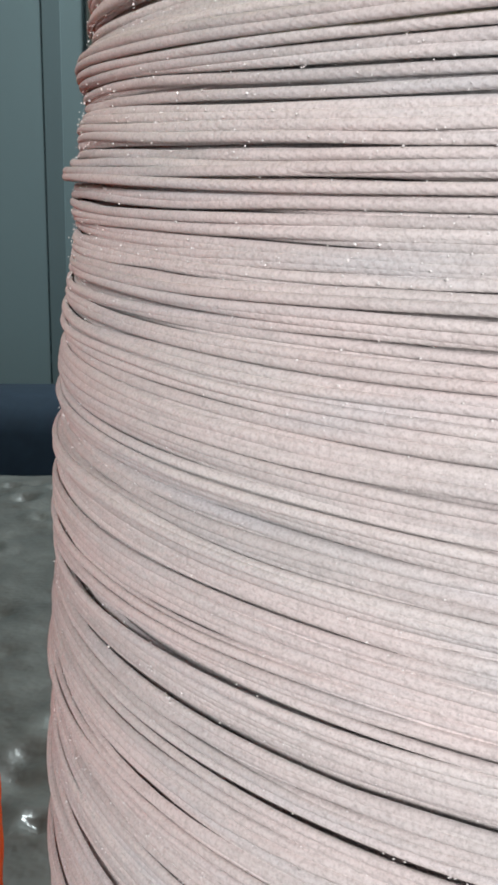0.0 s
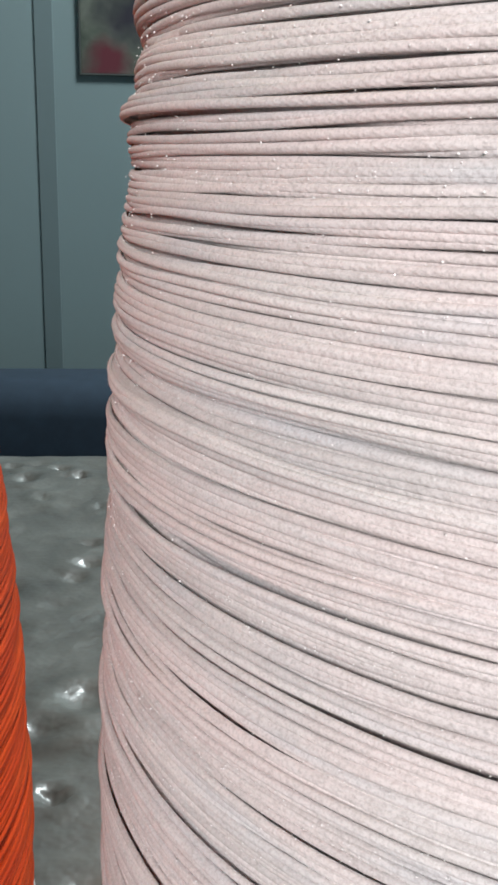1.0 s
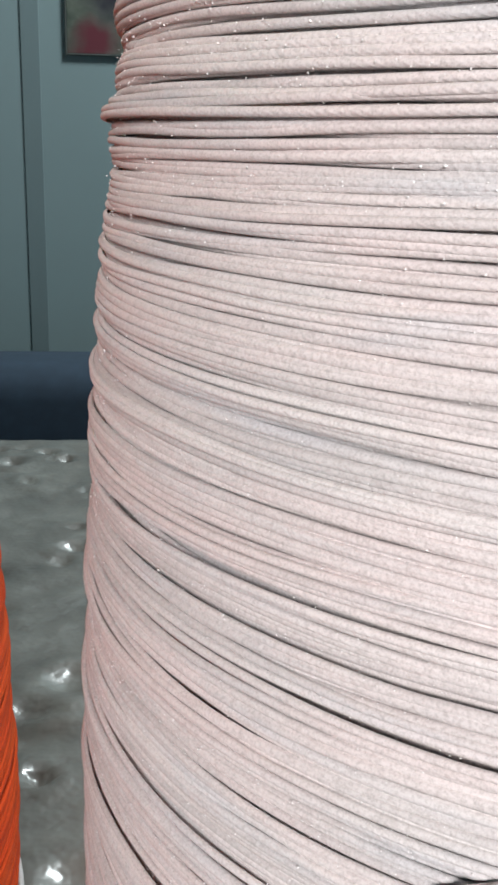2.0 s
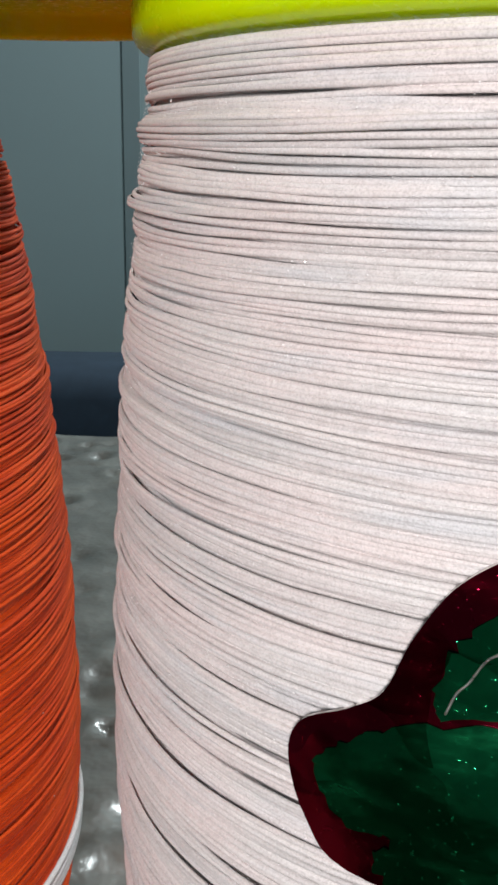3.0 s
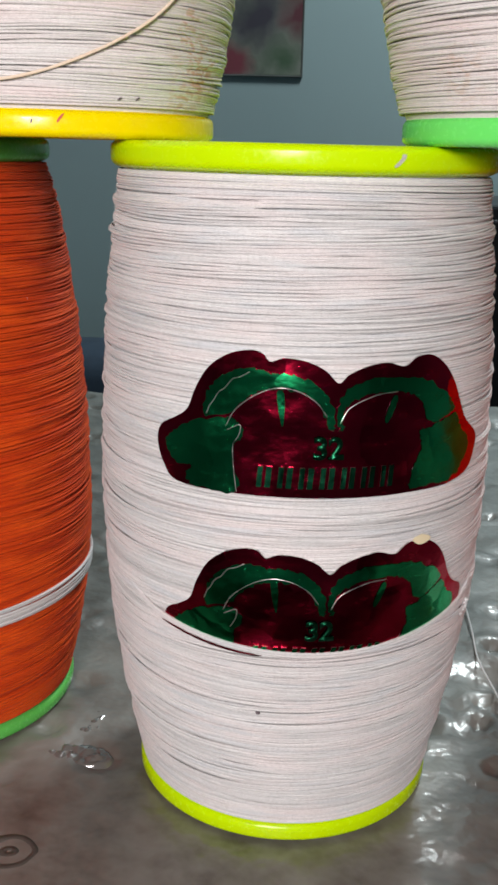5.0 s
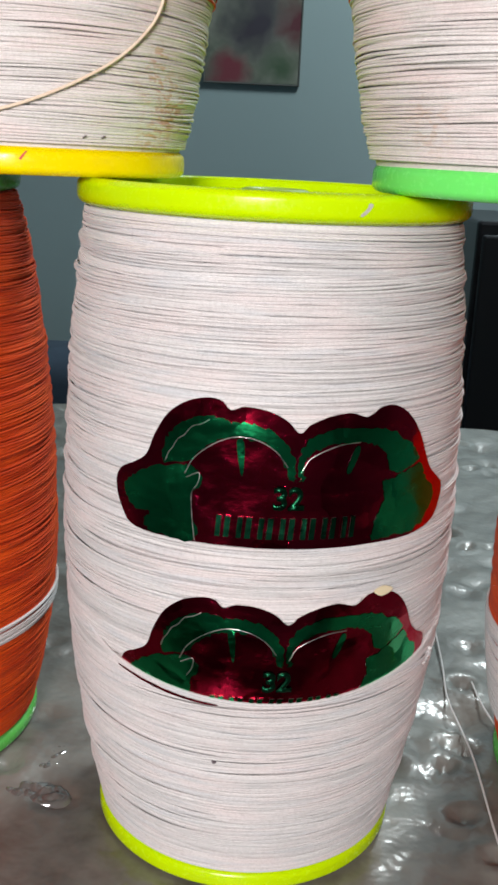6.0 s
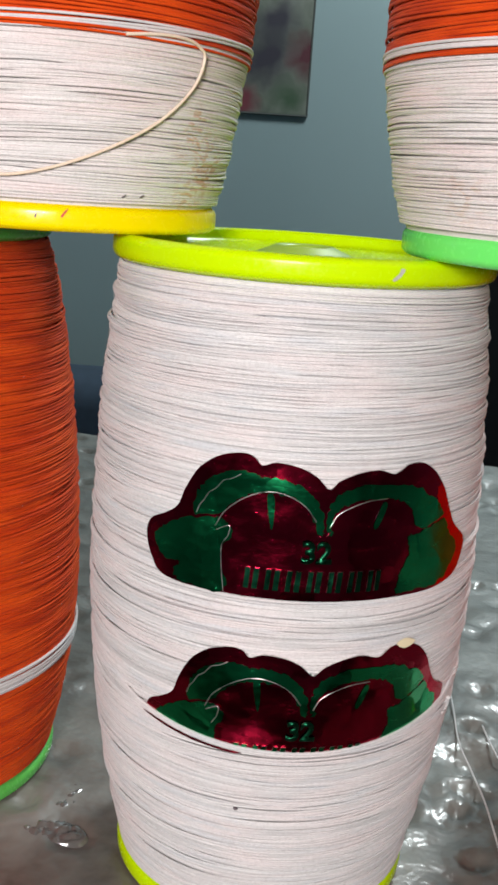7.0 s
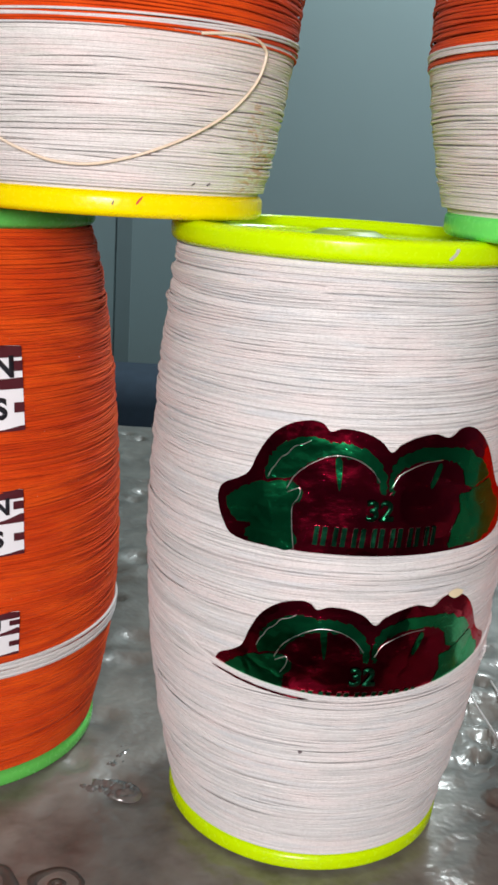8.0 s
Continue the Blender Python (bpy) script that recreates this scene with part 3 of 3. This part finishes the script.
# outline of the foil sticker: azimuth in degrees, height in mm
STICKER = [(-37.1, 101.5), (-35.8, 105.0), (-31.1, 107.3), (-27.8, 109.5), (-25.5, 114.1), (-22.1, 118.8), (-17, 121.9), (-11.5, 123.1), (-8.2, 122.6), (-6.1, 121.0),
           (-2.7, 121.8), (2.6, 121.3), (7.4, 119.5), (10.8, 116.9), (13.4, 118.7), (18.2, 120.3), (23.4, 120.9), (28.3, 119.9), (32, 121.7), (36.9, 121.7), (41.8, 119.2),
           (45.7, 115), (49.5, 108.6), (52.1, 105.7), (57.6, 101.9), (57.1, 98.1), (54.1, 94.6), (46.3, 92.7), (30, 92.5), (11.2, 92.5), (-13.2, 92.6), (-30.1, 93.1), (-34.8, 96.5)]
HEAD_L = [(-34.4, 101.5), (-30.9, 104.6), (-25.7, 107.1), (-17.2, 108.8), (-13.1, 107.5), (-12.6, 104.8), (-14.7, 103.1), (-14.8, 100.3), (-13.5, 93.1), (-25.3, 93.2), (-27.4, 95.2), (-26.2, 97.4), (-30.4, 97.5)]
HORN_L = [(-22.6, 108.8), (-22.3, 113.2), (-19, 116.9), (-14.5, 119), (-9, 119.4), (-5.7, 118.6), (-0.4, 118.4), (5, 116.7), (9, 113.2), (10.3, 107.8), (8.9, 107.5), (7, 111.4), (3.1, 114.4), (-2.3, 115.4), (-7.6, 115), (-11.8, 113.2), (-15.5, 110)]
HORN_R = [(11.3, 107.5), (12.4, 107.5), (12.4, 111), (14.9, 113.3), (20.4, 114.6), (26.3, 114.8), (31.5, 113.6), (34.5, 111.4), (37.1, 107.6), (45.2, 108.9), (43.5, 112.4), (38.4, 115.3), (31.1, 117.5), (21.3, 117.8), (13.6, 116), (11.1, 111.9)]
HEAD_R = [(33.7, 105.8), (37.2, 106.4), (45.8, 108.2), (49.1, 104.7), (53, 100.5), (49.6, 95.6), (45.3, 93.6), (35.1, 93.3), (31.3, 93.4), (31.9, 97.3), (34.1, 101.9)]
LINES = [[(-22, 109.1), (-21.2, 110.9), (-20.2, 112.0), (-18.9, 113.9), (-17.2, 115.0), (-15.4, 116.9), (-13.2, 117.6), (-11.1, 118.7)],
         [(-16.7, 107), (-14.4, 110.6), (-9.7, 113.9), (-4.4, 115.7), (0.9, 115.2), (5.3, 113.1), (8.2, 110)],
         [(-16.4, 106.2), (-13.1, 107.5), (-13.3, 105.2), (-14.7, 103.1), (-14.4, 98.4), (-13.5, 93.0)],
         [(11.5, 108.7), (13.9, 111.9), (20.5, 114.3), (26.3, 114.8)]]
DROP = -0.0418  # the second sticker sits this much lower


def cover_line(az):
    """Height (mm) of the cord's edge over the second sticker."""
    return 55.9 + 0.0022 * (np.asarray(az) - 8.0) ** 2


def ragged(poly, seed, reach=0.35):
    """The fringed edge of a foil shape: small teeth along its outline."""
    rng = random.Random(seed)
    pts = [tuple(q) for q in spline(poly, 7, True)]
    return [(a + rng.uniform(-reach, reach) * 1.3, z + rng.uniform(-reach, reach)) for a, z in pts]


def sticker(parent, shift, cut):
    def trimmed(poly, per=5):
        pts = [tuple(q) for q in (spline(poly, per, True) if per > 1 else poly)]
        if cut:  # its tips are pulled up by the wraps
            pts = [(8 + (a - 8) * (0.965 if a < 8 else 1.0), z + 0.034 * (a - 12) + 0.15 * max(0.0, a - 38) + 0.05 * max(0.0, -28 - a)) for a, z in pts]
        return [(a, max(z, float(cover_line(a)) - shift * 1000 - 0.4)) for a, z in pts] if cut else pts

    def keep(poly):
        return (not cut) or max(z - (float(cover_line(a)) - shift * 1000) for a, z in poly) > 1.0

    s = patch("sticker", trimmed(STICKER), MAIN, 0.00062, FOIL_RED, parent, "shiny dark red foil sticker with scalloped top", shift, 1, 2.0, 0.0004, 0.0002, FOIL_SILVER)
    for seed, poly in enumerate((HEAD_L, HORN_L, HORN_R, HEAD_R)):
        if keep(poly):
            patch("emblem", trimmed(ragged(poly, seed), 1), MAIN, 0.00075, FOIL_GREEN, s, "green foil shape", shift, 1, 2.0, 0.00005, 0.0002)
    for poly in ([(-4.3, 114.8), (-2.4, 114.5), (-2.3, 108.6), (-3, 108.3)], [(25.2, 113.8), (26.5, 113.1), (23.9, 108.4), (23, 109.4)]):
        patch("emblem", poly, MAIN, 0.00077, FOIL_GREEN, s, "green foil shape", shift, 3, 2.0, 0.00005, 0.0002)
    for line in LINES:
        if cut:
            line = [(a, z) for a, z in line if z > float(cover_line(a)) - shift * 1000]
        if len(line) > 2:
            tube_on("embossed_line", line, MAIN, 0.00084, 0.00011, FOIL_SILVER, s, "raised silver line", shift)
    # number, and a row of raised bars below it
    letters("32", MAIN, 4.9, 0.1012 + shift, 0.0064, 0.00098, FOIL_DARK, s)
    for i in range(7):
        for a0, wide in ((-8.6 + i * 5.15, 1.25), (-6.5 + i * 5.15, 1.35)):
            z0, z1 = 94.6, 99.2
            if cut:
                z0 = max(z0, float(cover_line(a0)) - shift * 1000)
            bar = [(a0, z0), (a0 + wide, z0), (a0 + wide + 0.4, z1), (a0 + 0.4, z1)]
            patch("raised_bar", bar, MAIN, 0.00092, FOIL_DARK if not cut else FOIL_GREEN, s, "", shift, 1, 1.5, 0.00016, 0.0002, FOIL_SILVER)
    # bright cut edge of the foil where the wraps press it down
    if cut:
        for off, r in ((-0.1, 0.00042), (-0.75, 0.00036)):
            line = [on_spool(MAIN, a, (float(cover_line(a)) + off) / 1000, 0.00085 - 0.00007 * max(0, abs(a - 9) - 48)) for a in range(-66, 85)]
            tube("crossing_wrap", line, r, WHITE, parent, "taut white wrap over the sticker", 8)
        sliver = [(a, float(cover_line(a)) - 1.25) for a in range(-34, -5, 4)]
        sliver += [(a, float(cover_line(a)) - 1.45 - 0.35 * math.sin(math.pi * (a + 37) / 34)) for a in range(-8, -37, -4)]
        patch("sticker_sliver", sliver, MAIN, 0.00125, FOIL_RED, s, "thin strip of foil showing between wraps", 0, 1, 1.0, 0.0002)
    return s


SPOOL_GROUP = "stacked thread spools"


def main_spool():
    s = thing("thread_spool", "white glass-coated cord on lime spool, two foil stickers", "thread spool", (0, 0, 0), 0, SPOOL_GROUP)

    def lift(az, z, r_off):
        band = np.clip((0.0165 - np.abs(z - 0.108)) / 0.003, 0, 1) + np.clip((0.0145 - np.abs(z - 0.068)) / 0.003, 0, 1)
        under = np.clip((54 - np.abs(az - 10)) / 14, 0, 1) * np.clip(band, 0, 1)
        r_off = (1 - under) * r_off + under * np.minimum(r_off * 0.6, 0.0002)
        over = np.clip((cover_line(az) / 1000 - z) / 0.0006, 0, 1) * np.clip((z - 0.046) / 0.008, 0, 1)
        ridge = 0.0008 * np.exp(-((z - 0.1434) / 0.0008) ** 2) + 0.0006 * np.exp(-((z - 0.1502) / 0.0007) ** 2)
        r_off = r_off + ridge * np.clip((100 - np.abs(az + 100)) / 40, 0, 1)
        return r_off + 0.00085 * over * np.clip((72 - np.abs(az - 9)) / 20, 0, 1)

    winding("cord_winding", MAIN, 0.0052, 0.1572, 0.00053, 230, 3, WHITE, s, "off-white twisted cord, hundreds of uneven wraps", lift)
    winding("under_winding", MAIN, 0.0054, 0.1570, 0.00062, 110, 71, WHITE, s, "older wraps below", None, 5, 0.00034)
    core(MAIN, 0.004, 0.158, WHITE, s)
    flange("bottom_flange", 0.0392, 0.0, 0.0056, False, LIME, s)
    flange("top_flange", 0.0452, 0.1570, TOP, True, LIME, s)
    hub(s, TOP - 0.0006, True, CLEAR)
    sticker(s, 0.0, False)
    sticker(s, DROP, True)
    dust(MAIN, 0.01, 0.156, 1800, 8, s, -80, 100)
    dust(MAIN, 0.085, 0.157, 4200, 9, s, -86, -20, (0.000025, 0.00006))
    # torn cream spot on the lower sticker, a dark fleck, a frayed knot, a scuff on the lip
    patch("paper_tear", [(33.2, 81.3), (36.0, 82.2), (39.2, 81.2), (38.2, 80.2), (35.5, 79.9)], MAIN, 0.0011, CREAM, s, "", 0, 4, 1.0)
    patch("fleck", [(-7.8, 39.4), (-7.1, 39.5), (-6.4, 39.1), (-7.3, 38.7)], MAIN, 0.00050, SPECK, s, "", 0, 4, 1.0, 0.0004)
    rim = Shape((0, 0.05, 0.1, 0.15, 0.2, 0.25), (0.0452,) * 6)
    patch("scuff", [(23.9, 159.2), (25.6, 160.2), (26.6, 161.5), (25.4, 161.7), (25.0, 160.8), (23.3, 159.5)], rim, 0.00008, SCUFF, s, "worn pale scuff", 0, 4, 1.0)
    bm = bmesh.new()
    for i in range(5):
        bmesh.ops.create_icosphere(bm, subdivisions=2, radius=0.00065, matrix=Matrix.Translation(on_spool(MAIN, 62 + 0.9 * i, 0.0555 + 0.0006 * i, 0.0008)) @ Matrix.Diagonal((1, 1, 0.8, 1)))
    for v in bm.verts:
        v.co += 0.0004 * noise.noise_vector(v.co * 1500)
    part("knot", bm, WHITE, s, "frayed end of cord")
    return s


main_spool()


def side_spool(name_label, at, turn, seed, band, labels):
    s = thing("thread_spool", name_label, "thread spool", at, turn, SPOOL_GROUP)
    winding("cord_winding", SIDE, 0.0052, 0.1572, 0.00054, 140, seed, ORANGE, s, "bright orange-red twisted cord, tightly wrapped", None, 5, 0.0, 0.0006, 0.00015, 0.0003)
    winding("under_winding", SIDE, 0.0054, 0.1570, 0.00064, 80, seed + 7, ORANGE, s, "older wraps below", None, 4, 0.00045)
    core(SIDE, 0.004, 0.158, ORANGE, s)
    flange("bottom_flange", 0.0450, 0.0, 0.0050, False, GREEN, s)
    flange("top_flange", 0.0425, 0.1570, TOP, True, GREEN, s)
    hub(s, TOP - 0.0006, True, CLEAR)
    rng = random.Random(seed)
    z0, wide, count = band
    for i in range(count):
        # a few white wraps tied round the waist, a little aslant
        ph, tilt = rng.uniform(0, 0.4), rng.uniform(1.2, 1.8)
        line = [(a, z0 * 1000 + wide * 1000 * (i / max(count - 1, 1) - 0.5) + tilt * math.sin(radians(a) + ph - 0.5) + 0.25 * math.sin(radians(3 * a) + i)) for a in range(-180, 181, 6)]
        tube_on("white_tie", line, SIDE, 0.00045 + 0.00015 * (i % 3), 0.00038, WHITE, s, "white cord tied round the waist", 0, 2)
    for z, h, right in labels:
        lab = patch("label", [(right - 45, z), (right, z), (right, z + h), (right - 45, z + h)], SIDE, 0.0007, LABEL_WHITE, s, "white and maroon paper label with black letters", 0, 1, 2.5)
        bar = h * 0.13
        for k in (0, h * 0.5, h - bar):
            wide = bar if k else bar * 0.45
            patch("printed_bar", [(right - 45, z + k), (right - 0.1, z + k), (right - 0.1, z + k + wide), (right - 45, z + k + wide)], SIDE, 0.0009, LABEL_MAROON, lab, "", 0, 1, 2.5, 0.0001)
        for row, ch in ((h * 0.63, "N"), (h * 0.14, "S")):
            letters(ch, SIDE, right - 9.4, (z + row + 0.02 * h) / 1000, h * 0.00034, 0.00100, LABEL_INK, lab, "letter")
            patch("printed_tab", [(right - 3.2, z + row + h * 0.08), (right - 0.1, z + row + h * 0.08), (right - 0.1, z + row + h * 0.2), (right - 3.2, z + row + h * 0.2)], SIDE, 0.00095, LABEL_MAROON, lab, "", 0, 1, 2.0, 0.0001)
            for k in range(4):
                a0 = right - 44 + k * 8.5
                patch("printed_letter_bar", [(a0, z + row + 1.0), (a0 + 5.2, z + row + 1.0), (a0 + 5.2, z + row + h * 0.27), (a0, z + row + h * 0.27)], SIDE, 0.00098, LABEL_INK, lab, "", 0, 1, 2.5, 0.0001)
    dust(SIDE, 0.01, 0.156, 350, seed + 4, s)
    return s


side_spool("orange cord on green spool, white tie and paper labels", (-0.1114, 0.0276, 0), 0, 21, (0.0405, 0.0046, 12), ((107.5, 21.5, 38.8), (74.5, 17.5, 37.6), (45.5, 12.5, 36.2)))
side_spool("orange cord on green spool with broad white band", (0.1185, 0.024, 0), 140, 33, (0.031, 0.030, 44), ())


def upper_spool(label, at, shape, seed, plastic_colour, split, rim):
    s = thing("thread_spool", label, "thread spool", at, 0, SPOOL_GROUP)
    winding("white_winding", shape, 0.0062, split, 0.00053, 160, seed, WHITE_STAINED, s, "grubby off-white cord with rusty stains", None, 7, 0.0, 0.0006, 0.00014, 0.00045)
    winding("under_winding", shape, 0.0064, split, 0.00060, 90, seed + 7, WHITE_STAINED, s, "older wraps below", None, 5, 0.0003)
    winding("orange_winding", shape, split, 0.1572, 0.00060, 120, seed + 1, ORANGE, s, "bright orange cord wound above the white", None, 4)
    core(shape, 0.004, split, WHITE_STAINED, s)
    core(shape, split, 0.158, ORANGE, s)
    flange("bottom_flange", rim, 0.0, 0.0064, False, plastic_colour, s)
    flange("top_flange", 0.0452, 0.1570, TOP, True, plastic_colour, s)
    hub(s, TOP - 0.0006, True, CLEAR)
    rng = random.Random(seed)
    for i in range(7):
        ph = rng.uniform(0, 6.28)
        line = [(a, split * 1000 - 0.2 + 0.45 * i + 0.5 * math.sin(radians(a) + ph) + 0.3 * math.sin(radians(2 * a) + i)) for a in range(-180, 181, 6)]
        tube_on("boundary_wrap", line, shape, 0.0003 + 0.0001 * (i % 3), 0.00032, ORANGE if i in (1, 2) else WHITE, s, "loose wrap between the two colours", 0, 2)
    dust(shape, 0.01, 0.06, 300, seed + 4, s)
    return s


UL = upper_spool("grubby white and orange cord on a yellow spool", (-0.0612, 0.0074, TOP), UPPER_L, 45, YELLOW, 0.0392, 0.0388)
tube_on("loose_end", [(30, 39.6), (40, 40.4), (48, 40.3), (53, 39.2), (55.2, 37.0), (52.4, 31.2), (42.6, 24.1), (29, 18.2), (14.1, 13.7), (0.5, 11.3), (-10.3, 11.3), (-17.8, 12.4), (-30, 15.5), (-44, 21)],
        UPPER_L, 0.0009, 0.00036, thread_material("cream_cord", (0.86, 0.70, 0.54), (0.80, 0.62, 0.46), (0.88, 0.76, 0.62), (0.76, 0.58, 0.44)), UL, "loose cream end of cord hanging in a loop")
yrim = Shape((0, 0.05, 0.1, 0.15, 0.2, 0.25), (0.0388,) * 6)
patch("red_mark", [(14.6, 3.4), (16.0, 4.6), (16.9, 4.9), (16.0, 3.9), (15.0, 3.1)], yrim, 0.00008, RED_MARK, UL, "small red paint mark", 0, 4, 1.0)
patch("dark_mark", [(6.6, 2.9), (7.0, 3.7), (7.3, 3.6), (7.0, 2.8)], yrim, 0.00008, SPECK, UL, "", 0, 4, 1.0)
for a0, z0 in ((39.5, 8.1), (33.4, 8.0)):
    patch("fleck", [(a0, z0), (a0 + 1.1, z0 + 0.5), (a0 + 1.2, z0 + 0.3), (a0 + 0.3, z0 - 0.15)], UPPER_L, 0.0005, SPECK, UL, "", 0, 3, 1.0, 0.0003)
UR = upper_spool("grubby white and orange cord on a mint-green spool", (0.0626, -0.0187, TOP), UPPER_R, 57, MINT, 0.0375, 0.0415)

# ---- loose cord on the table ----
loose = spline([(0.068, 0.150), (0.0660, 0.110), (0.0650, 0.078), (0.0640, 0.058), (0.0655, 0.040), (0.0668, 0.024), (0.0672, 0.004), (0.0676, -0.016), (0.069, -0.04), (0.072, -0.07)], 8)
tagged(tube("cord_strand", [Vector((x, y, 0.0010 + 0.0004 * math.sin(y * 90))) for x, y in loose], 0.00032, WHITE), "single loose white cord lying across the table", "cord")
loose2 = spline([(0.0735, 0.068), (0.0745, 0.055), (0.0763, 0.044), (0.080, 0.030), (0.085, 0.012)], 8)
tagged(tube("cord_strand", [Vector((x, y, 0.0012)) for x, y in loose2], 0.00032, WHITE), "short loose white cord end beside orange spool", "cord")
